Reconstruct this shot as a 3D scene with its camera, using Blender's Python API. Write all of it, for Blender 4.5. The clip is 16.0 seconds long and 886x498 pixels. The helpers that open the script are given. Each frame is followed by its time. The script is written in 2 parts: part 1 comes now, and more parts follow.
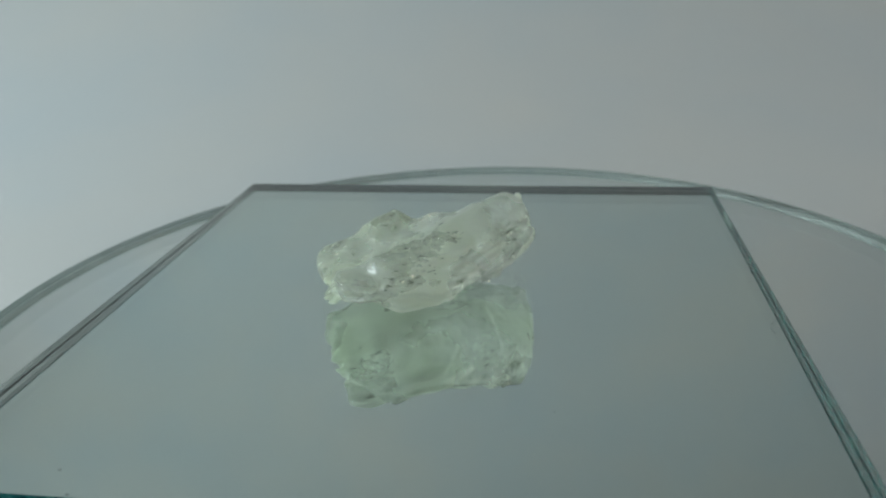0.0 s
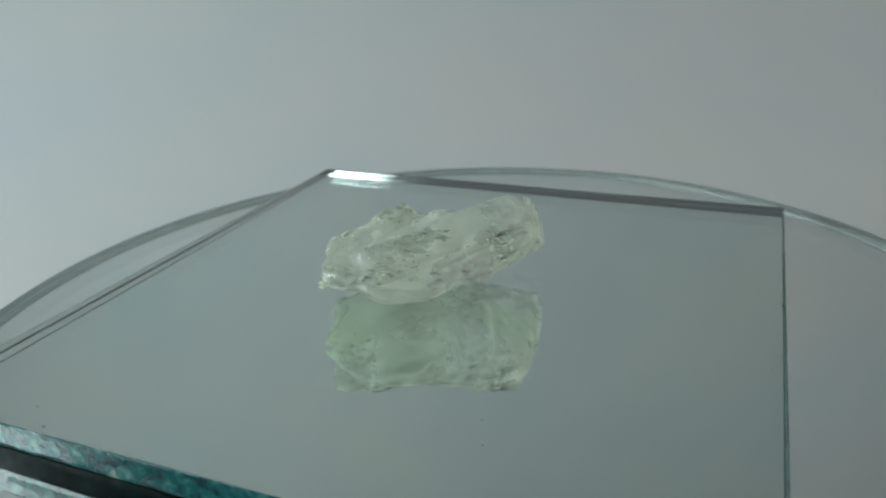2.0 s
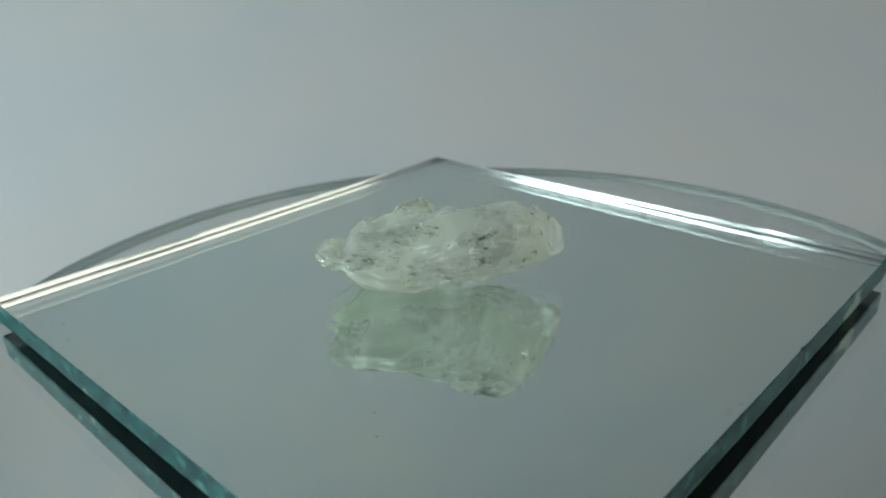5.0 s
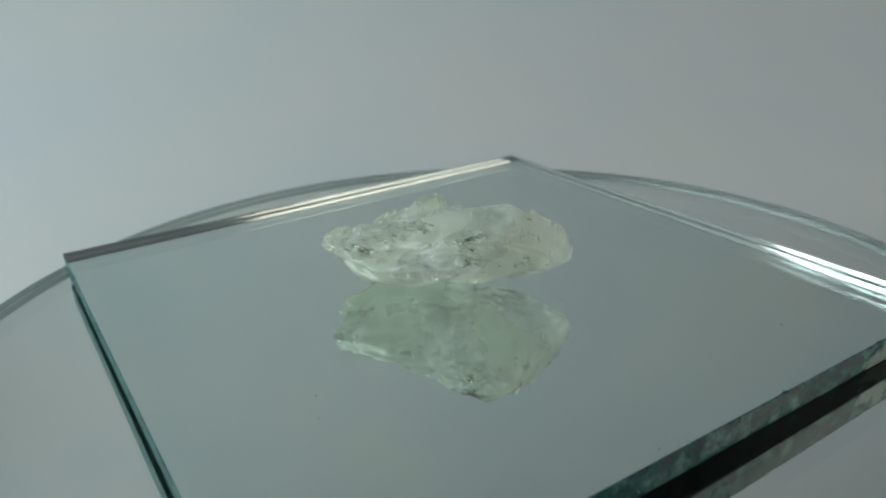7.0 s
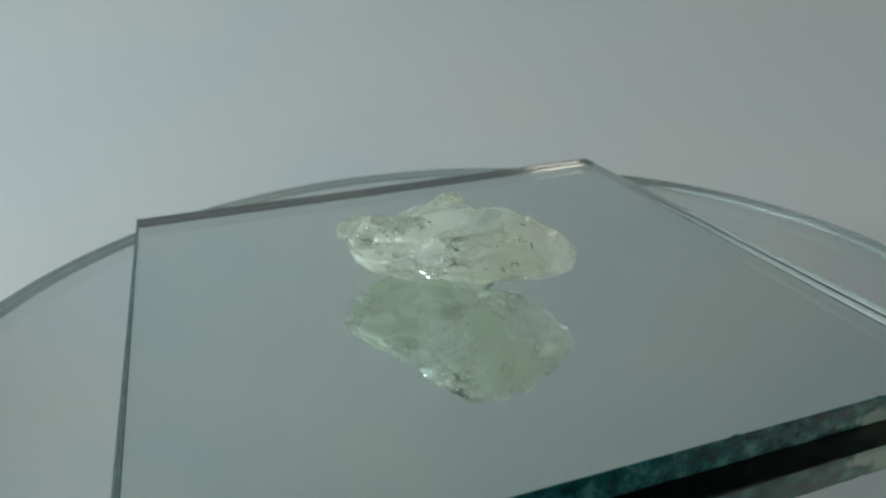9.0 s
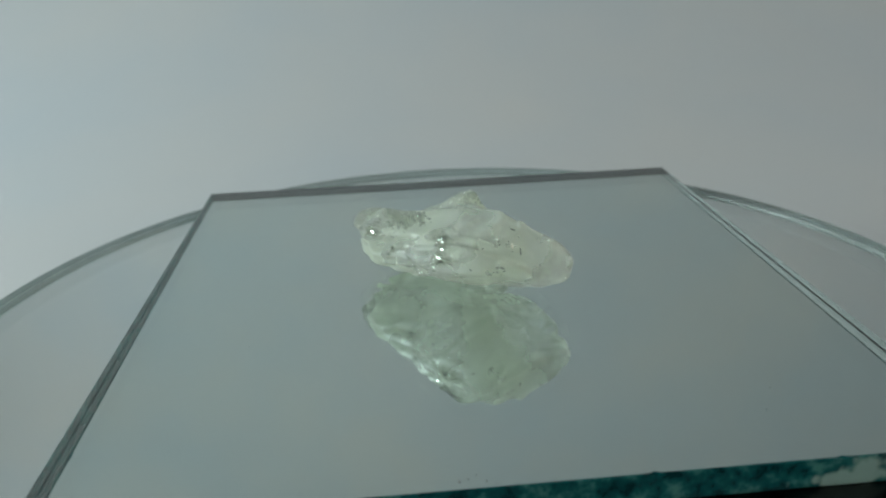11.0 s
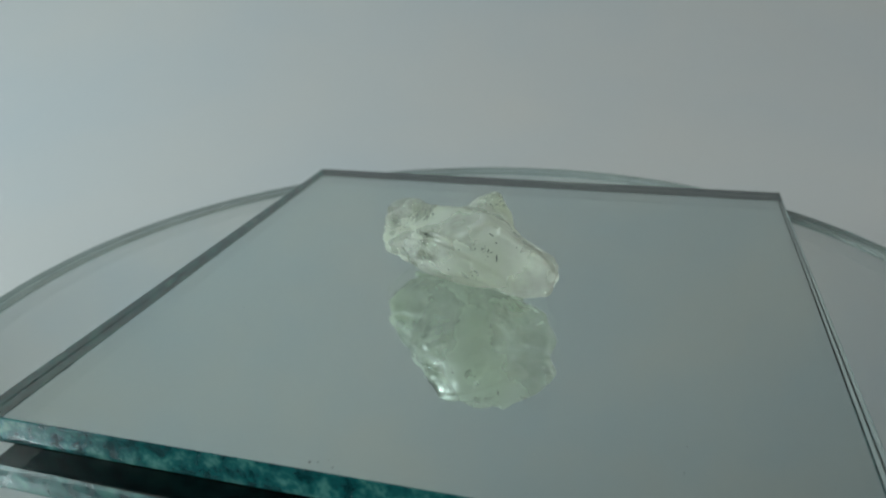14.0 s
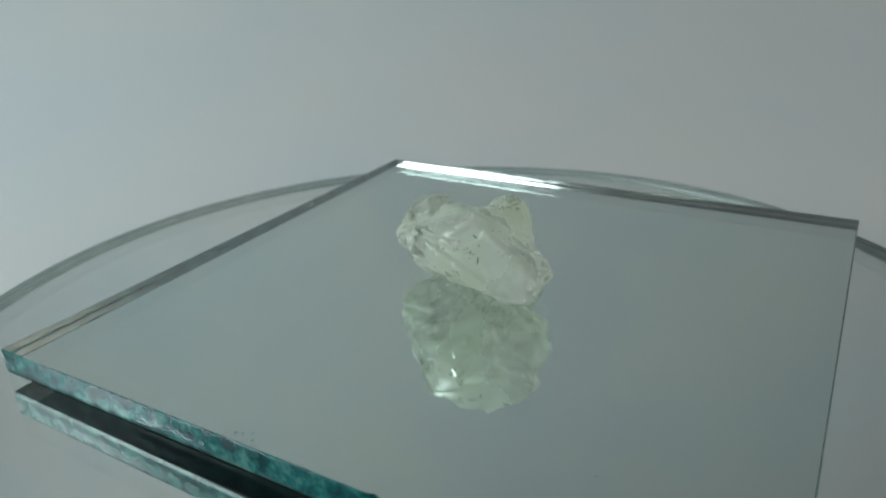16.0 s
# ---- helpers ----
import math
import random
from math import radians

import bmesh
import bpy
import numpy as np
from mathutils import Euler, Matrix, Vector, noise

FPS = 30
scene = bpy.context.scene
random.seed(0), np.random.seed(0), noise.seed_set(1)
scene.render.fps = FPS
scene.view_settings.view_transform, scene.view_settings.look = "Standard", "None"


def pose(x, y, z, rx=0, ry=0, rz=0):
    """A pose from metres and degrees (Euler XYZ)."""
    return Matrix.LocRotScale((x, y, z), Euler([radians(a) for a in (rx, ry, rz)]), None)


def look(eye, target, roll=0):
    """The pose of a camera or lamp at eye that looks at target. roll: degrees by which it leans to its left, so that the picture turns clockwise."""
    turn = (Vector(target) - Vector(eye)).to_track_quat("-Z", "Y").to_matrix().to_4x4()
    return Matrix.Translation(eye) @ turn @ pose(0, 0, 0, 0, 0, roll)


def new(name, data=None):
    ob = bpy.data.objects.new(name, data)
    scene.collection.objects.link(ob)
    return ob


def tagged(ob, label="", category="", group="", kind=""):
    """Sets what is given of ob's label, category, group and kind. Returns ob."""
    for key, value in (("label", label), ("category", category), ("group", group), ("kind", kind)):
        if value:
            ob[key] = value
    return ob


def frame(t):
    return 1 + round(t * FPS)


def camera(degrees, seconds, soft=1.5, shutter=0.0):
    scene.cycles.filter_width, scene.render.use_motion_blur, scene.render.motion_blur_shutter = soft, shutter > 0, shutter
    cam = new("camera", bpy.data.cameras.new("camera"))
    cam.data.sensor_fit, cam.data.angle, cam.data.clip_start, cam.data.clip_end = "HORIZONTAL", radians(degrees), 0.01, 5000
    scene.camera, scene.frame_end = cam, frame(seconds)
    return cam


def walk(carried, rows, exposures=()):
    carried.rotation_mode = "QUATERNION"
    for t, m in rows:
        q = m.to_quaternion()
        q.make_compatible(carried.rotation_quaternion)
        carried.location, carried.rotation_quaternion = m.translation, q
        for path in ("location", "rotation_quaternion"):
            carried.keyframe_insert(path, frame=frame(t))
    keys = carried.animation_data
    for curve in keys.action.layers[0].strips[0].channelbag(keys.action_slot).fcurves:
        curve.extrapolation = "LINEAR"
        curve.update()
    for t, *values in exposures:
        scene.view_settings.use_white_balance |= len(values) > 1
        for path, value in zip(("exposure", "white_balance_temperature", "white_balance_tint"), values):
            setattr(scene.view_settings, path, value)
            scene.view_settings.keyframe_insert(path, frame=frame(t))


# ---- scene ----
cam = camera(61.9, 16.0, soft=2.1)
cam.data.dof.use_dof = True
cam.data.dof.focus_distance = 0.098
cam.data.dof.aperture_fstop = 34

SIDE = 0.1                       # side of the square mirror
TOP = 0.053                      # height of its upper face over the paper
EYE = (-0.00368, -0.10236, TOP + 0.04972)
PITCH = 22.825
AIM = (EYE[0], EYE[1] + math.cos(radians(PITCH)), EYE[2] - math.sin(radians(PITCH)))
walk(cam, [(0, look(EYE, AIM, -2.41)), (16.0, look(EYE, AIM, -2.41))])

# ---- light ----
world = bpy.data.worlds.new("dim_room")
scene.world = world
world.use_nodes = True
world.node_tree.nodes["Background"].inputs[0].default_value = (0.7, 0.8, 1.0, 1)
world.node_tree.nodes["Background"].inputs[1].default_value = 0.05
scene.view_settings.exposure = 0.0


def area_lamp(name, eye, target, w, h, watts, colour):
    data = bpy.data.lights.new(name, "AREA")
    data.shape, data.size, data.size_y = "RECTANGLE", w, h
    data.energy, data.color = watts, colour
    ob = new(name, data)
    ob.matrix_world = look(eye, target)
    return ob


# a bright softbox on one side, a weaker warm one on the other, both a little above the mirror
area_lamp("softbox_cool", (-0.56, -0.17, 0.275), (0.02, -0.1, 0.06), 0.32, 0.19, 4.3, (0.81, 0.97, 0.99))
area_lamp("softbox_warm", (0.56, -0.2, 0.3), (0, 0, 0.06), 0.46, 0.34, 0.92, (1.0, 0.9, 0.76))
# added fill that brightens the upper left of the backdrop
area_lamp("fill_top", (-0.6, 0.2, 0.88), (-0.68, 0.6, 0.42), 0.3, 0.3, 0.9, (0.88, 1.0, 0.96))

# added fill panels just inside the side walls, to lift the mirror's dark sides
area_lamp("fill_left_cool", (-0.795, 0.0, 0.475), (0, 0.0, 0.475), 1.2, 0.94, 0.3, (0.8, 0.96, 1.0))
area_lamp("fill_right_warm", (0.795, 0.0, 0.475), (0, 0.0, 0.475), 1.2, 0.94, 0.14, (1.0, 0.96, 0.93))


# ---- materials ----
def material(name):
    mat = bpy.data.materials.new(name)
    mat.use_nodes = True
    nt = mat.node_tree
    return mat, nt, nt.nodes["Principled BSDF"], nt.nodes["Material Output"]


def node(nt, kind, **values):
    n = nt.nodes.new(kind)
    for key, value in values.items():
        n.inputs[key.replace("_", " ")].default_value = value
    return n


def ramp(nt, source, stops):
    n = nt.nodes.new("ShaderNodeValToRGB")
    e = n.color_ramp.elements
    while len(e) < len(stops):
        e.new(0.5)
    for el, (p, c) in zip(e, stops):
        el.position, el.color = p, (c, c, c, 1) if isinstance(c, (int, float)) else (*c, 1)
    nt.links.new(source, n.inputs[0])
    return n.outputs[0]


def noise_at(nt, scale, detail=4.0, rough=0.55, stretch=(1, 1, 1)):
    co = nt.nodes.new("ShaderNodeTexCoord")
    mp = nt.nodes.new("ShaderNodeMapping")
    mp.inputs["Scale"].default_value = stretch
    nt.links.new(co.outputs["Object"], mp.inputs[0])
    n = node(nt, "ShaderNodeTexNoise", Scale=scale, Detail=detail, Roughness=rough)
    nt.links.new(mp.outputs[0], n.inputs[0])
    return n.outputs["Fac"]


def bump(nt, bsdf, source, distance, strength=1.0):
    b = node(nt, "ShaderNodeBump", Strength=strength, Distance=distance)
    nt.links.new(source, b.inputs["Height"])
    nt.links.new(b.outputs[0], bsdf.inputs["Normal"])


def paper_material():
    mat, nt, p, _ = material("grey_paper")
    nt.links.new(ramp(nt, noise_at(nt, 5, 3), [(0.3, (0.485, 0.52, 0.545)), (0.7, (0.56, 0.55, 0.535))]), p.inputs["Base Color"])
    p.inputs["Roughness"].default_value = 0.9
    bump(nt, p, noise_at(nt, 900, 5), 0.0002, 0.4)
    return mat


def cloth_material(name, colour):
    mat, nt, p, _ = material(name)
    a = tuple(c * 0.88 for c in colour)
    nt.links.new(ramp(nt, noise_at(nt, 14, 4), [(0.3, a), (0.7, colour)]), p.inputs["Base Color"])
    p.inputs["Roughness"].default_value = 0.95
    bump(nt, p, noise_at(nt, 1500, 3), 0.0003, 0.5)
    return mat


def glass_material(name, colour, rough=0.0):
    mat, nt, p, _ = material(name)
    p.inputs["Base Color"].default_value = (*colour, 1)
    p.inputs["Transmission Weight"].default_value = 1
    p.inputs["IOR"].default_value = 1.52
    p.inputs["Roughness"].default_value = rough
    return mat


def edge_material(name, transmission, rough, relief, ior):
    """Edge of green float glass: mottled dark teal; pale patches stand for shell-like breaks and caught light."""
    mat, nt, p, _ = material(name)
    n = noise_at(nt, 420, 5, 0.65)
    deep = ramp(nt, n, [(0.38, (0.002, 0.05, 0.056)), (0.52, (0.008, 0.125, 0.125)), (0.66, (0.08, 0.28, 0.24))])
    # pale patches: shell-like breaks, plus light seen through the edge painted in
    patch = ramp(nt, noise_at(nt, 45, 5, 0.65), [(0.6, 0.0), (0.63, 0.9)])
    mix = nt.nodes.new("ShaderNodeMixRGB")
    nt.links.new(patch, mix.inputs[0])
    nt.links.new(deep, mix.inputs[1])
    mix.inputs[2].default_value = (0.4, 0.56, 0.49, 1)
    nt.links.new(mix.outputs[0], p.inputs["Base Color"])
    p.inputs["Roughness"].default_value = rough
    p.inputs["Transmission Weight"].default_value = transmission
    p.inputs["IOR"].default_value = ior
    p.inputs["Specular IOR Level"].default_value = 0.2
    bump(nt, p, n, 0.0003, relief)
    return mat


def edge_rim():
    """Finely ground rim of the round mirror."""
    mat, nt, p, _ = material("ground_glass_rim")
    nt.links.new(ramp(nt, noise_at(nt, 260, 4), [(0.35, (0.2, 0.32, 0.29)), (0.65, (0.3, 0.44, 0.4))]), p.inputs["Base Color"])
    p.inputs["Roughness"].default_value = 0.6
    p.inputs["Transmission Weight"].default_value = 0.6
    p.inputs["IOR"].default_value = 1.52
    return mat


def silver_material(name, colour):
    mat, nt, p, _ = material(name)
    p.inputs["Base Color"].default_value = (*colour, 1)
    p.inputs["Metallic"].default_value = 1
    p.inputs["Roughness"].default_value = 0.015
    return mat


def paint_material(name, colour, rough=0.5, gloss=0.5, metal=0.0):
    mat, nt, p, _ = material(name)
    a = tuple(c * 0.7 for c in colour)
    nt.links.new(ramp(nt, noise_at(nt, 120, 4), [(0.3, a), (0.7, colour)]), p.inputs["Base Color"])
    p.inputs["Roughness"].default_value = rough
    p.inputs["Specular IOR Level"].default_value = gloss
    p.inputs["Metallic"].default_value = metal
    return mat


def crystal_material():
    """Milky body that glows through, with clear streaky breaks that glint."""
    mat, nt, p, out = material("pale_rough_crystal")

    def calc(kind, a, b):
        m = nt.nodes.new("ShaderNodeMath")
        m.operation, m.use_clamp = kind, kind == "MINIMUM"
        for k, v in enumerate((a, b)):
            if isinstance(v, (int, float)):
                m.inputs[k].default_value = v
            else:
                nt.links.new(v, m.inputs[k])
        return m.outputs[0]

    tint = ramp(nt, noise_at(nt, 70, 4), [(0.35, (0.9, 0.965, 0.8)), (0.65, (0.965, 0.985, 0.94))])
    nt.links.new(tint, p.inputs["Base Color"])
    p.inputs["Transmission Weight"].default_value = 1.0
    p.inputs["IOR"].default_value = 1.57
    zone = nt.nodes.new("ShaderNodeAttribute")
    zone.attribute_name = "broken"
    # splintered zones have a ragged border
    ragged = calc("ADD", zone.outputs["Fac"], calc("MULTIPLY", calc("SUBTRACT", noise_at(nt, 800, 5, 0.7, (0.5, 0.8, 2)), 0.5), 2.2))
    breaks = ramp(nt, ragged, [(0.4, 0.0), (0.7, 1.0)])
    cloud = ramp(nt, noise_at(nt, 95, 4, 0.55), [(0.44, 0.0), (0.66, 0.7)])
    clear = calc("MINIMUM", calc("ADD", breaks, cloud), 1.0)
    nt.links.new(ramp(nt, clear, [(0.0, 0.32), (0.7, 0.14), (1.0, 0.04)]), p.inputs["Roughness"])
    streak = noise_at(nt, 900, 4, 0.6, (0.4, 0.7, 2.2))
    relief = calc("ADD", calc("MULTIPLY", breaks, streak), calc("MULTIPLY", noise_at(nt, 330, 3), 0.1))
    bump(nt, p, relief, 0.0016, 0.85)
    glow = nt.nodes.new("ShaderNodeBsdfTranslucent")
    dull = nt.nodes.new("ShaderNodeBsdfDiffuse")
    for n in (glow, dull):
        nt.links.new(tint, n.inputs["Color"])
    milk = nt.nodes.new("ShaderNodeMixShader")
    milk.inputs[0].default_value = 0.4
    nt.links.new(glow.outputs[0], milk.inputs[1])
    nt.links.new(dull.outputs[0], milk.inputs[2])
    body = nt.nodes.new("ShaderNodeMixShader")
    nt.links.new(ramp(nt, clear, [(0.0, 0.46), (0.7, 0.16), (1.0, 0.0)]), body.inputs[0])
    nt.links.new(p.outputs[0], body.inputs[1])
    nt.links.new(milk.outputs[0], body.inputs[2])
    nt.links.new(body.outputs[0], out.inputs[0])
    return mat


PAPER = paper_material()
CLOTH = cloth_material("wall_cloth", (0.72, 0.71, 0.71))
# left wall: its stronger lighting is put into a paler colour
LIT_CLOTH = cloth_material("lit_cloth", (0.88, 0.9, 0.91))
DARK = cloth_material("dark_cloth", (0.07, 0.07, 0.07))
GLASS = glass_material("clear_glass", (0.93, 0.975, 0.955))
EDGE = edge_material("ground_glass_edge", 0.4, 0.26, 0.15, 1.22)
CUT = edge_material("cut_glass_edge", 0.96, 0.08, 0.0, 1.52)
SILVER = silver_material("silvering", (0.8, 0.86, 0.84))
DISC_SILVER = silver_material("bright_silvering", (0.95, 0.98, 0.96))
DISC_GLASS = glass_material("pale_glass", (0.985, 0.995, 0.99))
BACKING = paint_material("dark_mirror_paint", (0.002, 0.003, 0.003), 0.9, 0.0)
DUST = paint_material("grey_dust", (0.2, 0.21, 0.2), 0.9)
GREY = paint_material("grey_plastic", (0.3, 0.3, 0.3))
CRYSTAL = crystal_material()


def mesh_object(name, verts, faces, mats, parent=None, slots=None, smooth=False):
    me = bpy.data.meshes.new(name)
    me.from_pydata([tuple(v) for v in verts], [], faces)
    for m in mats:
        me.materials.append(m)
    if slots is not None:
        me.polygons.foreach_set("material_index", np.asarray(slots, dtype=np.int32))
    me.polygons.foreach_set("use_smooth", np.full(len(me.polygons), smooth))
    me.update()
    ob = new(name, me)
    ob.parent = parent
    return ob


def slab(name, x0, x1, y0, y1, z0, z1, mat):
    v = [(x, y, z) for z in (z0, z1) for y in (y0, y1) for x in (x0, x1)]
    f = [(0, 2, 3, 1), (4, 5, 7, 6), (0, 1, 5, 4), (2, 6, 7, 3), (0, 4, 6, 2), (1, 3, 7, 5)]
    return mesh_object(name, v, f, [mat])


# ---- the paper sweep and the added enclosure ----
def build_setting():
    # one sheet of paper: table top, curve, back wall
    prof = [(-0.6, 0.0), (0.14, 0.0)]
    r = 0.46
    for i in range(1, 33):
        a = math.pi / 2 * i / 32
        prof.append((0.14 + r * math.sin(a), r - r * math.cos(a)))
    prof.append((0.6, 0.95))
    v, f = [], []
    for y, z in prof:
        v += [(-0.8, y, z), (0.8, y, z)]
    for i in range(len(prof) - 1):
        f.append((2 * i, 2 * i + 1, 2 * i + 3, 2 * i + 2))
    n = len(v)
    v += [(x, y + (0.004 if z > 0 else 0.0), z - 0.004) for x, y, z in v]
    f += [tuple(n + k for k in reversed(q)) for q in f]
    ground = mesh_object("ground", v, f, [PAPER], smooth=True)
    tagged(ground, "plain pale grey paper sweep curving up behind the turntable", "backdrop", kind="structure")
    # unseen panels, added to enclose the set and shape its light
    for name, box, mat in (
            ("wall_left", (-0.82, -0.8, -0.62, 0.62, -0.01, 0.96), LIT_CLOTH),
            ("wall_right", (0.8, 0.82, -0.62, 0.62, -0.01, 0.96), CLOTH),
            ("wall_front", (-0.82, 0.82, -0.64, -0.62, -0.01, 0.96), DARK),
            ("ceiling", (-0.82, 0.82, -0.64, 0.62, 0.96, 0.98), CLOTH)):
        tagged(slab(name, *box, mat), "unseen plain cloth panel added to close the set", "wall", kind="structure")


# ---- turntable, mirror, stone ----
def lathe(prof, n):
    v, f = [], []
    for r, z in prof:
        v += [(r * math.cos(2 * math.pi * i / n), r * math.sin(2 * math.pi * i / n), z) for i in range(n)]
    for k in range(len(prof) - 1):
        for i in range(n):
            j = (i + 1) % n
            f.append((k * n + i, k * n + j, (k + 1) * n + j, (k + 1) * n + i))
    f.append(tuple(reversed(range(n))))
    f.append(tuple((len(prof) - 1) * n + i for i in range(n)))
    return v, f


DISC_R, DISC_T, PLATE_T = 0.0787, 0.0042, 0.0037
SILVER_Z = 0.00015               # the paint layer under the silvering


def build_turntable():
    root = tagged(new("turntable"), "round mirror turntable with a green polished glass rim", "turntable")
    z1 = TOP - PLATE_T
    z0 = z1 - DISC_T
    n = 256
    c = 0.0002
    prof = [(DISC_R - c, z0), (DISC_R - 0.3 * c, z0 + 0.3 * c), (DISC_R, z0 + c), (DISC_R, z1 - c), (DISC_R - 0.3 * c, z1 - 0.3 * c), (DISC_R - c, z1)]
    v, f = lathe(prof, n)
    v = [(x + 0.00205, y - 0.00139, z) for x, y, z in v]
    slots = [1] * (len(f) - 2) + [2, 0]
    disc = mesh_object("mirror_disc", v, f, [DISC_GLASS, RIM, DISC_SILVER], root, slots)
    for p in disc.data.polygons:
        p.use_smooth = len(p.vertices) == 4
    v, f = lathe([(DISC_R - 0.001, z0 - 0.0006), (DISC_R - 0.001, z0 - 0.0001)], n)
    v = [(x + 0.00205, y - 0.00139, z) for x, y, z in v]
    mesh_object("backing", v, f, [BACKING], root)
    v, f = lathe([(0.05, 0.0), (0.052, 0.001), (0.052, 0.012), (0.04, 0.016), (0.04, z0 - 0.0007)], 96)
    mesh_object("base", v, f, [GREY], root)
    return root


RIM = edge_rim()


def build_plate():
    root = tagged(new("square_mirror"), "square mirror plate with chipped teal ground edges on the turntable", "mirror")
    rng = np.random.default_rng(5)
    corners = [Vector((x, y)) * SIDE for x, y in CORNERS]
    per = 160
    ring = []
    for k in range(4):
        a, b = corners[k], corners[(k + 1) % 4]
        out = Vector(((b - a).y, -(b - a).x)).normalized()
        for i in range(per):
            ring.append((a.lerp(b, i / per), out, k, i / per))
    # several loops: top, arris, side, lower arris, bottom
    n = len(ring)
    phase = rng.uniform(0, 6.28, (3, 12))
    freq = rng.uniform(20, 260, 12)

    def wob(k, u, which):
        return float(np.sin(freq * (u + k * 3.1) + phase[which]).mean())
    loops = []
    for inset, z, amp in ((0.00012, 0.0, 0.00004), (0.00004, -0.00006, 0.00003), (0.0, -0.0003, 0.00006), (0.00003, -0.5 * PLATE_T, 0.0001), (0.0, -0.8 * PLATE_T, 0.0001), (0.0001, -PLATE_T + SILVER_Z, 0.0001)):
        loop = []
        for i, (p, out, k, u) in enumerate(ring):
            if u == 0:
                prev = ring[i - 1][1]
                out = (out + prev)
            w = wob(k, u, len(loops) % 3) * amp * (1.0 if k < 2 else 0.04)
            chip = max(0.0, wob(k, u * 1.7, 2) - 0.28) * 0.001 if z > -0.0003 and k < 2 else 0.0
            q = p - out * (inset + abs(w) + chip)
            loop.append((q.x, q.y, z - (chip * 0.6 if z < 0 else 0)))
        loops.append(loop)
    v = [c for loop in loops for c in loop]
    f, slots = [], []
    f.append(tuple(range(n)))
    slots.append(0)
    for k in range(len(loops) - 1):
        for i in range(n):
            j = (i + 1) % n
            f.append((k * n + i, (k + 1) * n + i, (k + 1) * n + j, k * n + j))
            slots.append(1 if ring[i][2] < 2 else 3)
    m = (len(loops) - 1) * n
    f.append(tuple(m + i for i in reversed(range(n))))
    slots.append(2)
    mesh_object("glass_sheet", v, f, [GLASS, EDGE, SILVER, CUT], root, slots)
    b = [c + (sum(corners, Vector((0, 0))) / 4 - c) * 0.002 for c in corners]
    z0, z1 = -PLATE_T + 0.00003, -PLATE_T + SILVER_Z - 0.00003
    vb = [(c.x, c.y, z) for z in (z0, z1) for c in b]
    fb = [(3, 2, 1, 0), (4, 5, 6, 7)] + [(k, (k + 1) % 4, 4 + (k + 1) % 4, 4 + k) for k in range(4)]
    mesh_object("backing", vb, fb, [BACKING], root)
    dust(root, rng)
    return root


def dust(root, rng):
    """Specks of dust on the mirror and a small scuff near one edge."""
    spots = [(0.1325, -0.3121, 0.00028), (0.0745, -0.3074, 0.00022), (0.3217, 0.3163, 0.0003), (0.1678, -0.2193, 0.00018), (-0.3773, -0.4615, 0.0003)]
    spots += [(float(rng.uniform(-0.5, 0.42)), float(rng.uniform(-0.46, 0.48)), float(rng.uniform(0.00006, 0.00015))) for _ in range(12)]
    for k in range(5):
        spots.append((0.436 + 0.008 * float(rng.uniform(-1, 1)), -0.06 + 0.009 * k, float(rng.uniform(0.00015, 0.0003))))
    v, f = [], []
    for x, y, r in spots:
        n = len(v)
        a0 = float(rng.uniform(0, 6))
        for i in range(6):
            a = a0 + i * math.pi / 3
            q = r * float(rng.uniform(0.5, 1.1))
            v.append((x * SIDE + q * math.cos(a), y * SIDE + 0.6 * q * math.sin(a), 0.00002))
        v.append((x * SIDE, y * SIDE, 0.00002 + 0.3 * r))
        f += [(n + i, n + (i + 1) % 6, n + 6) for i in range(6)]
        f.append(tuple(n + i for i in reversed(range(6))))
    ob = mesh_object("dust", v, f, [DUST], root)
    tagged(ob, "grey dust specks on the mirror", kind="stuff")


# corners of the hand-cut plate round the axis of the turntable, in mirror sides
CORNERS = ((-0.5595, -0.5030), (0.4464, -0.4911), (0.4497, 0.5091), (-0.5487, 0.5048))

# centre, half-axes and turn of the lumps that the stone is grown from, in mirror sides
LUMPS = (
    (-0.0290, -0.0116, 0.0484, 0.0322, 0.0670, 0.0844, 2.43, 0.04, -1.55),
    (-0.0413, -0.0404, 0.0686, 0.0377, 0.0984, 0.0425, 0.71, 0.89, -0.61),
    (-0.0190, 0.0048, 0.0732, 0.0330, 0.0485, 0.0948, 2.34, 0.24, -1.77),
    (0.0332, 0.0531, 0.0685, 0.0346, 0.0697, 0.0543, -1.86, -0.53, -2.54),
    (-0.1302, -0.0306, 0.0412, 0.0349, 0.0721, 0.0464, -1.10, -0.93, -1.57),
    (-0.0643, -0.0415, 0.0699, 0.0168, 0.0657, 0.0571, 2.58, 0.57, -2.15),
    (-0.1168, -0.0433, 0.0248, 0.0508, 0.0142, 0.0752, 1.24, -0.54, -0.46),
    (-0.0825, 0.0243, 0.0669, 0.0291, 0.0218, 0.0789, 2.17, 0.80, -2.43),
    (-0.1353, 0.0320, 0.0101, 0.0177, 0.0393, 0.0619, 0.22, -1.37, 1.48),
    (-0.0759, -0.0964, 0.0590, 0.0189, 0.0475, 0.0400, -0.33, -0.87, -0.41),
    (-0.0031, 0.0821, 0.0546, 0.0159, 0.0376, 0.0599, -0.09, -1.73, 0.75),
)

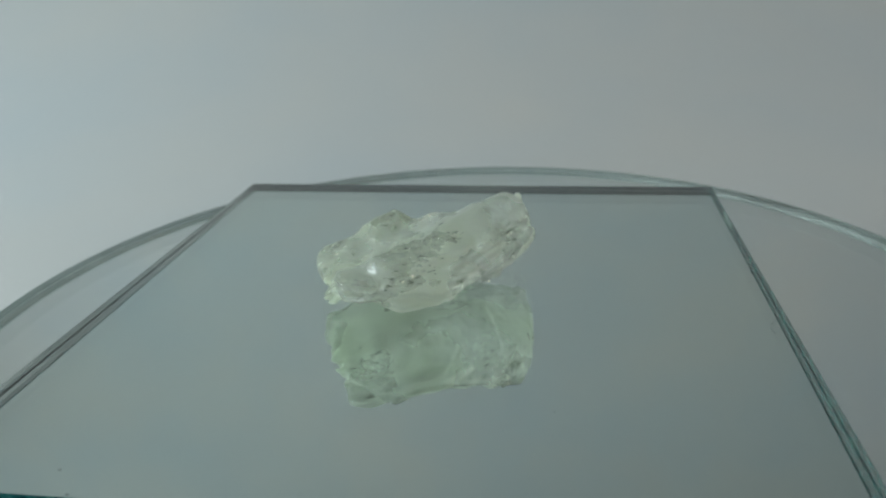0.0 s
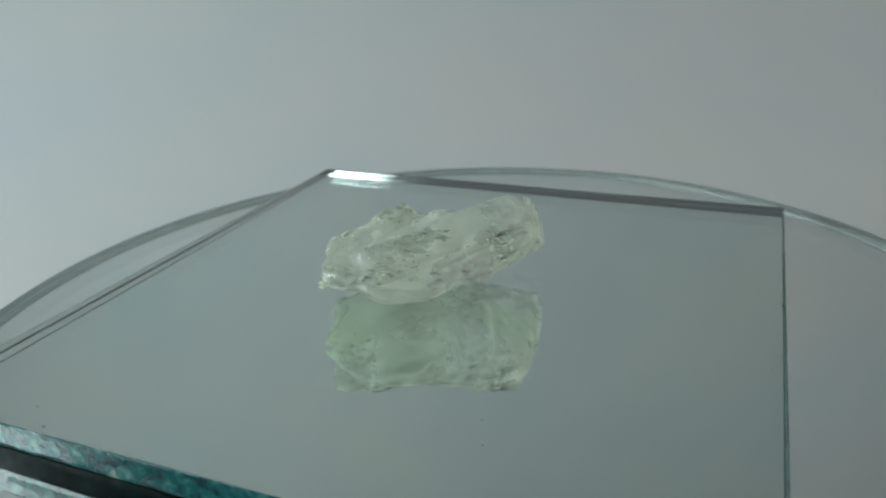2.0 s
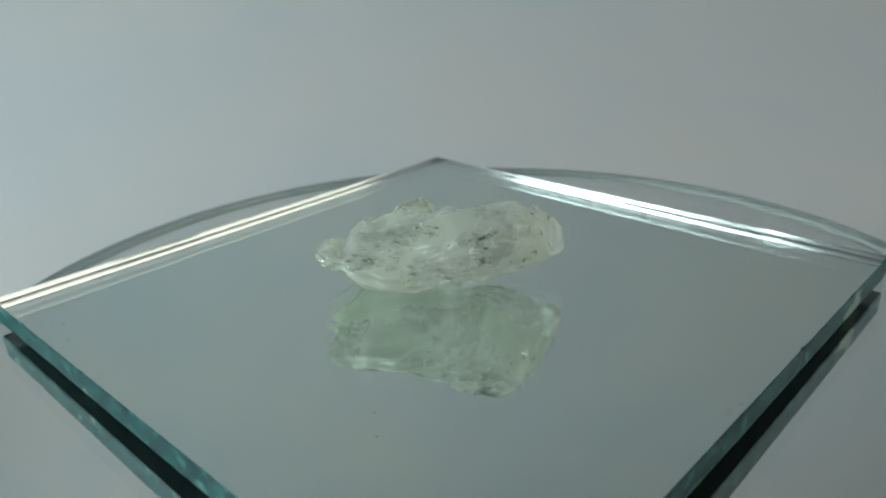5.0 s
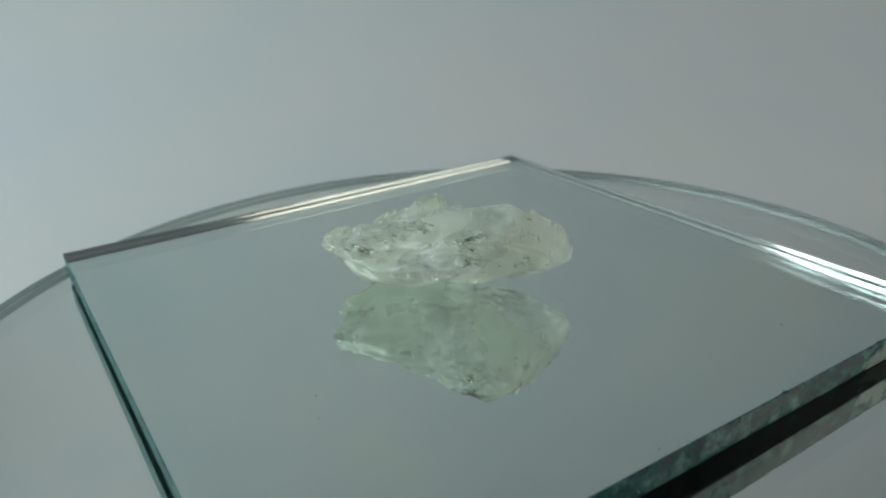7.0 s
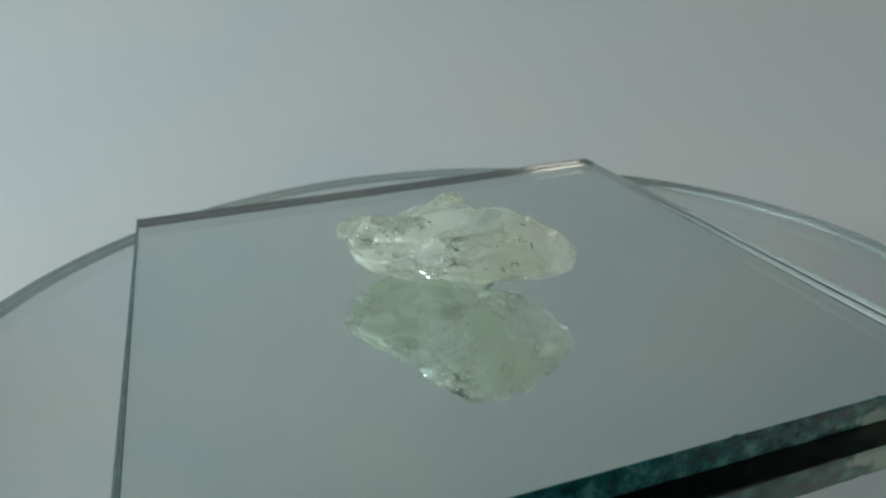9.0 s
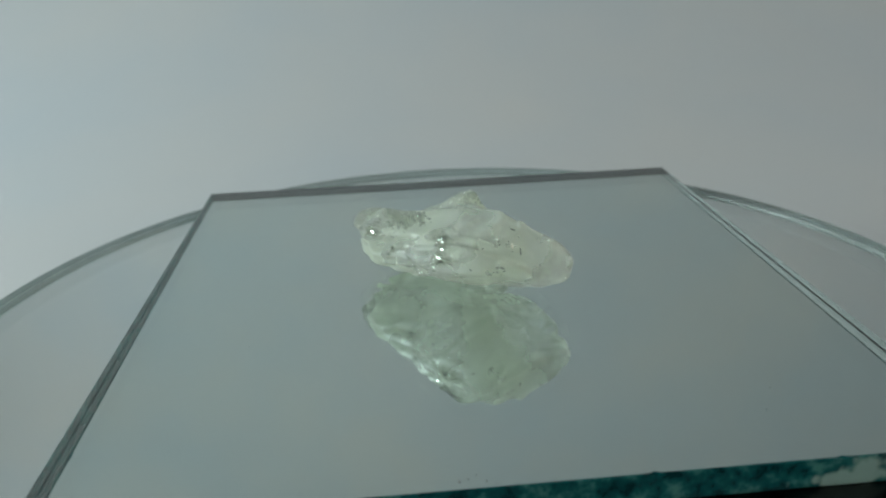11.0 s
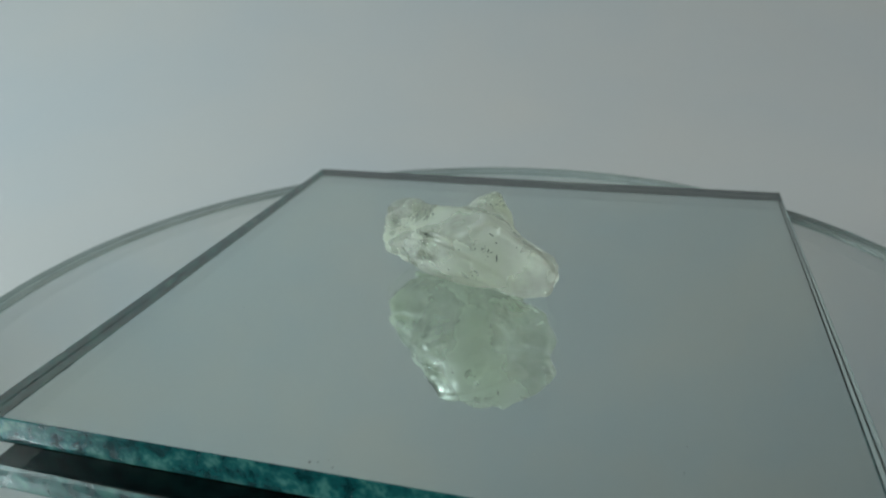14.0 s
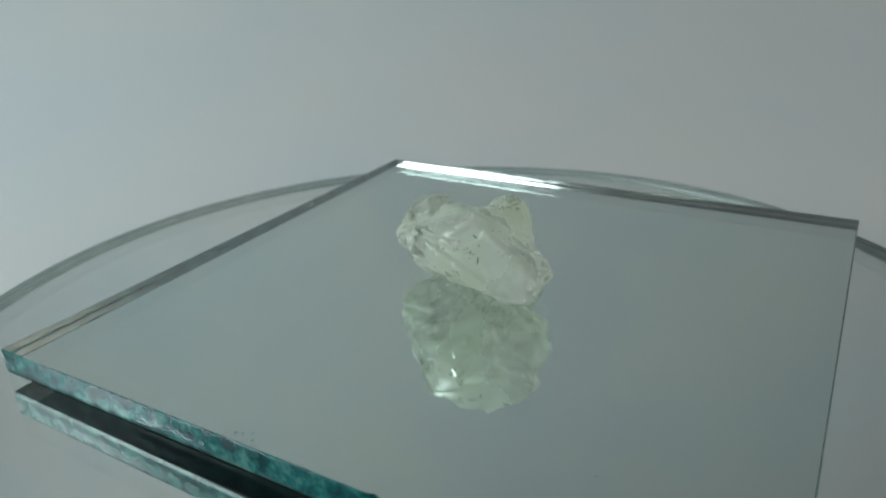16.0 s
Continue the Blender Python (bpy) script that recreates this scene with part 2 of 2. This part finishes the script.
# smaller lumps on them: shoulders, knobs and spurs
SPURS = (
    (-0.0136, 0.0239, 0.0515, 0.0150, 0.0540, 0.0425, -0.06, -0.83, 0.70),
    (-0.0905, -0.0794, 0.0670, 0.0920, 0.0080, 0.0403, 1.45, 0.25, 0.60),
    (0.0352, -0.0106, 0.0630, 0.0080, 0.0554, 0.0528, 2.14, -0.03, -1.12),
    (-0.0074, -0.0219, 0.0494, 0.0506, 0.0111, 0.0338, 0.95, -0.72, -0.56),
    (-0.1955, -0.0143, 0.0435, 0.0250, 0.0319, 0.0219, -1.83, -2.35, -0.44),
    (-0.0098, -0.0760, 0.0716, 0.0089, 0.0309, 0.0581, 0.96, -1.41, 0.40),
    (-0.0979, -0.1261, 0.0623, 0.0080, 0.0650, 0.0296, -1.07, -1.21, -0.78),
    (-0.1171, -0.0729, 0.0429, 0.0163, 0.0579, 0.0142, -0.42, -0.86, -2.93),
    (-0.0008, 0.0946, 0.0363, 0.0357, 0.0328, 0.0098, 0.42, 0.15, -0.92),
    (0.0703, 0.1003, 0.0790, 0.0080, 0.0172, 0.0453, 0.95, -0.14, 0.18),
    (0.0496, 0.0307, 0.1256, 0.0080, 0.0221, 0.0144, 1.19, 1.77, -0.55),
)

# the sharp tip on the back of the stone
TIPS = (
    (-0.117, 0.010, 0.092, 0.019, 0.017, 0.019, 0.30, -0.20, 0.50),
)


def rotation(r):
    a = np.linalg.norm(r) + 1e-12
    k = np.asarray(r) / a
    x = np.array([[0, -k[2], k[1]], [k[2], 0, -k[0]], [-k[1], k[0], 0]])
    return np.eye(3) + np.sin(a) * x + (1 - np.cos(a)) * x @ x


def waves(x, scale, count, rng):
    """Soft random relief: a sum of plane waves."""
    out = np.zeros(len(x))
    for _ in range(count):
        d = rng.normal(size=3)
        d *= scale * rng.uniform(0.6, 1.5) / np.linalg.norm(d)
        out += np.sin(x @ d + rng.uniform(0, 6.28))
    return out / math.sqrt(count)


def stone_body(x):
    """The smooth body: all lumps blended into one."""
    near = 0
    for lump in LUMPS + SPURS + TIPS:
        c, r, turn = np.array(lump[:3]), np.array(lump[3:6]), rotation(lump[6:])
        u = (x - c) @ turn
        w = (u / r) ** 2
        n = np.sqrt(np.sqrt((w * w).sum(1)) + 1e-12)
        g = np.sqrt(((u / r ** 2) ** 2).sum(1)) / n + 1e-9
        d = (n - 1) * np.minimum(1 / g, r.max())
        near = near + np.exp(-160 * np.clip(d, -0.06, 0.2))
    return -np.log(near) / 160


def stone_field(x):
    rng = np.random.default_rng(11)
    d = stone_body(x)
    # fracture faces: tilted patches with small steps between them
    seeds = rng.uniform((-0.25, -0.2, 0.0), (0.12, 0.16, 0.16), (110, 3))
    tilt = rng.normal(size=(110, 3)) * 0.018
    y = x + np.stack([waves(x, 110, 8, rng) for _ in range(3)], 1) * 0.003
    step = np.zeros(len(x))
    total = np.full(len(x), 1e-12)
    for s, n in zip(seeds, tilt):
        q = y - s
        w = np.exp(-9000 * (q * q).sum(1))
        total += w
        step += w * (q @ n)
    step /= total
    broken = np.clip(waves(x, 50, 10, rng) - 0.25, 0, 1)
    # ribs of shell-like breaks run across the broken parts
    ribs = np.sin(260 * np.sqrt(((x - np.array((-0.1, -0.2, 0.2))) ** 2).sum(1)) + 2.5 * waves(x, 60, 6, rng))
    d = d + step + waves(x, 150, 14, rng) * 0.0006 + waves(x, 430, 20, rng) * (0.00006 + 0.0004 * broken) + ribs * 0.0005 * broken
    # the underside is uneven and curves up from where it touches the mirror
    away = (x[:, 0] + 0.045) ** 2 + (x[:, 1] + 0.01) ** 2
    under = 0.002 + 0.0012 * waves(x, 90, 8, rng) + 0.35 * away - x[:, 2]
    h = np.clip(1 - np.abs(d - under) / 0.012, 0, 1)
    return np.maximum(d, under) + 0.003 * h * h


def sampled(field, rough, ax):
    """The field on a grid: exact near the surface, coarse away from it."""
    lo = [a[::4] for a in ax]
    coarse = rough(np.stack(np.meshgrid(*lo, indexing="ij"), -1).reshape(-1, 3)).reshape([len(a) for a in lo])
    pick = np.ix_(*[np.minimum((np.arange(len(a)) + 2) // 4, len(b) - 1) for a, b in zip(ax, lo)])
    d = coarse[pick]
    z = ax[2][None, None, :]
    d = np.maximum(d, 0.0008 - z)
    band = (np.abs(coarse[pick]) < 0.022) & (z > -0.006)
    at = np.argwhere(band)
    d[band] = field(np.stack([ax[k][at[:, k]] for k in range(3)], 1))
    return d


def surface_net(field, rough, lo, hi, h):
    """A closed quad mesh of the surface where field is zero."""
    ax = [np.arange(a, b, h) for a, b in zip(lo, hi)]
    shape = tuple(len(a) for a in ax)
    d = sampled(field, rough, ax)
    cells = tuple(s - 1 for s in shape)
    total = np.zeros(cells + (3,))
    count = np.zeros(cells)
    off = np.array([(i, j, k) for i in (0, 1) for j in (0, 1) for k in (0, 1)])

    def corner(o):
        return d[o[0]:o[0] + cells[0], o[1]:o[1] + cells[1], o[2]:o[2] + cells[2]]
    for a in range(8):
        for b in range(a + 1, 8):
            if abs(off[a] - off[b]).sum() == 1:
                da, db = corner(off[a]), corner(off[b])
                cross = (da < 0) != (db < 0)
                t = np.where(cross, da / np.where(da == db, 1, da - db), 0)
                for c in range(3):
                    total[..., c] += np.where(cross, off[a][c] + t * (off[b][c] - off[a][c]), 0)
                count += cross
    live = count > 0
    index = np.full(cells, -1)
    index[live] = np.arange(live.sum())
    base = np.argwhere(live)
    verts = (base + total[live] / count[live][:, None]) * h + np.asarray(lo)
    faces = []
    for c in range(3):
        lo_s = [slice(1, -1)] * 3
        lo_s[c] = slice(0, cells[c])
        a = d[tuple(slice(1, s) if k != c else slice(0, cells[c]) for k, s in enumerate(cells))]
        hi_d = d[tuple(slice(1, s) if k != c else slice(1, cells[c] + 1) for k, s in enumerate(cells))]
        for flip, mask in ((False, (a < 0) & (hi_d >= 0)), (True, (a >= 0) & (hi_d < 0))):
            p = np.argwhere(mask)
            p = p + np.array([0 if k == c else 1 for k in range(3)])
            u, w = [(1, 2), (2, 0), (0, 1)][c]
            du, dw = np.zeros(3, int), np.zeros(3, int)
            du[u], dw[w] = 1, 1
            ring = [p - du - dw, p - dw, p, p - du]
            q = np.stack([index[tuple(r.T)] for r in ring], 1)
            faces.append(q[:, ::-1] if flip else q)
    return verts, np.concatenate(faces)


def slivers(name, places, mat, parent, rng):
    """Thin slivers in the skin of the stone, one mesh: place, normal, strike, length, width."""
    v, f = [], []
    for place, normal, strike, length, width in places:
        side = normal.cross(strike).normalized()
        n = 7
        base = len(v)
        bend = float(rng.normal()) * 0.12
        for z in (-0.00006, 0.00005):
            for edge in (-1, 1):
                for i in range(n):
                    u = 2 * i / (n - 1) - 1
                    w = width * (1 - u * u) ** 0.6 * float(rng.uniform(0.55, 1.0)) + 0.00001
                    v.append(place + strike * (u * length) + side * (edge * w + bend * length * u * u) + normal * z)
        a, b, c, d = (base + k * n for k in range(4))
        for i in range(n - 1):
            f += [(c + i, c + i + 1, d + i + 1, d + i), (a + i, b + i, b + i + 1, a + i + 1), (a + i, a + i + 1, c + i + 1, c + i), (b + i, d + i, d + i + 1, b + i + 1)]
        f += [(a, c, d, b), (a + n - 1, b + n - 1, d + n - 1, c + n - 1)]
    return mesh_object(name, v, f, [mat], parent)


def largest_piece(v, f):
    """Only the largest connected piece of the mesh."""
    head = list(range(len(v)))

    def root(i):
        while head[i] != i:
            head[i] = head[head[i]]
            i = head[i]
        return i
    for a, b, c, d in f.tolist():
        ra = root(a)
        for o in (b, c, d):
            ro = root(o)
            if ro != ra:
                head[ro] = ra
    label = np.array([root(i) for i in range(len(v))])
    keep = label == np.bincount(label).argmax()
    index = np.cumsum(keep) - 1
    return v[keep], index[f[keep[f[:, 0]]]]


# where the stone is broken: place in mirror sides, spread, number of reflection slivers
BREAKS = (
    (-0.075, -0.095, 0.100, 0.030, 26),
    (-0.035, -0.072, 0.109, 0.020, 16),
    (0.067, -0.043, 0.110, 0.018, 18),
    (0.072, -0.045, 0.080, 0.018, 18),
    (-0.120, 0.010, 0.105, 0.022, 22),
    (-0.200, -0.015, 0.072, 0.012, 9),
    (-0.070, -0.143, 0.076, 0.014, 12),
    (0.089, 0.049, 0.105, 0.014, 4),
    (0.000, -0.116, 0.074, 0.014, 4),
    (0.098, 0.032, 0.075, 0.010, 3),
    (-0.028, 0.008, 0.005, 0.022, 18),
    (0.010, 0.050, 0.008, 0.024, 22),
    (-0.122, -0.125, 0.034, 0.022, 20),
    (-0.010, 0.098, 0.011, 0.018, 18),
    (0.035, -0.080, 0.054, 0.022, 12),
    (-0.103, -0.156, 0.049, 0.016, 10),
)


def build_stone():
    v, f = surface_net(stone_field, stone_body, (-0.30, -0.22, -0.012), (0.16, 0.2, 0.19), 0.0021)
    v, f = largest_piece(v, f)
    v[:, 2] -= v[:, 2].min() - 0.0003
    ob = mesh_object("rough_crystal", v * SIDE, f.tolist(), [CRYSTAL], smooth=True)
    rng = np.random.default_rng(21)
    me = ob.data
    co = v * SIDE
    grain = Vector((0.89, 0.45, 0.0))
    broken = np.zeros(len(co))
    for x, y, z, spread, count in BREAKS:
        q = v - np.array((x, y, z))
        along = q @ np.array(grain)
        away = ((q * q).sum(1) - 0.72 * along ** 2) / (0.75 * spread) ** 2
        broken = np.maximum(broken, np.exp(-0.9 * away) * min(1.0, 0.45 + count / 36))
    me.attributes.new("broken", "FLOAT", "POINT").data.foreach_set("value", broken)

    def sliver(k, length, width):
        w = me.vertices[int(k)]
        strike = grain + Vector(rng.normal(size=3)) * 0.2
        strike = (strike - w.normal * strike.dot(w.normal)).normalized()
        normal = (w.normal + Vector(rng.normal(size=3)) * 0.12).normalized()
        return w.co - w.normal * 0.00002, normal, strike, length, width

    for x, y, z, spread, count in BREAKS:
        mid = np.array((x, y, z)) * SIDE
        near = np.argsort(((co - mid) ** 2).sum(1))[:max(60, int(1500 * (spread / 0.02) ** 2))]
        # slivers paint in what the breaks mirror: dark surroundings and bright glints
        dark, pale = [], []
        for k in range(int(1.7 * count)):
            one = sliver(near[int(len(near) * rng.uniform() ** 1.6)], float(0.0001 + 0.0006 * rng.uniform() ** 2), float(rng.uniform(0.00002, 0.00009)))
            if one[0].z > 0.0004:
                (pale if k % 5 in (2, 4) else dark).append(one)
        if dark:
            slivers("fracture_reflex", dark, SPECK, ob, rng)
        if pale:
            slivers("fracture_glint", pale, GLINT, ob, rng)
    for k in range(22):
        one = sliver(rng.integers(len(co)), float(rng.uniform(0.00006, 0.00022)), float(rng.uniform(0.00003, 0.00008)))
        if one[0].z > 0.001:
            slivers("inclusion", [one], SPECK if k % 2 else GLINT, ob, rng)
    return tagged(ob, "pale translucent rough crystal with glossy fractures lying on the mirror", "crystal")


# for inclusions, and for dark reflections in the breaks put into the colour
SPECK = paint_material("dark_reflex_inclusion", (0.04, 0.05, 0.037), 0.3)
# bright metal slivers, added as glints of the breaks
GLINT = paint_material("silvery_glint", (0.85, 0.88, 0.82), 0.12, 0.5, 1.0)


build_setting()
TURNTABLE = build_turntable()
PLATE = build_plate()
STONE = build_stone()


def motions():
    rows = range(0, 17)
    for thing, z in ((TURNTABLE, 0.0), (PLATE, TOP), (STONE, TOP)):
        walk(thing, [(t, pose(0, 0, z, 0, 0, -9.37 - 6.979 * t + 0.09 * (t / 8 - 1) ** 2)) for t in rows])


motions()
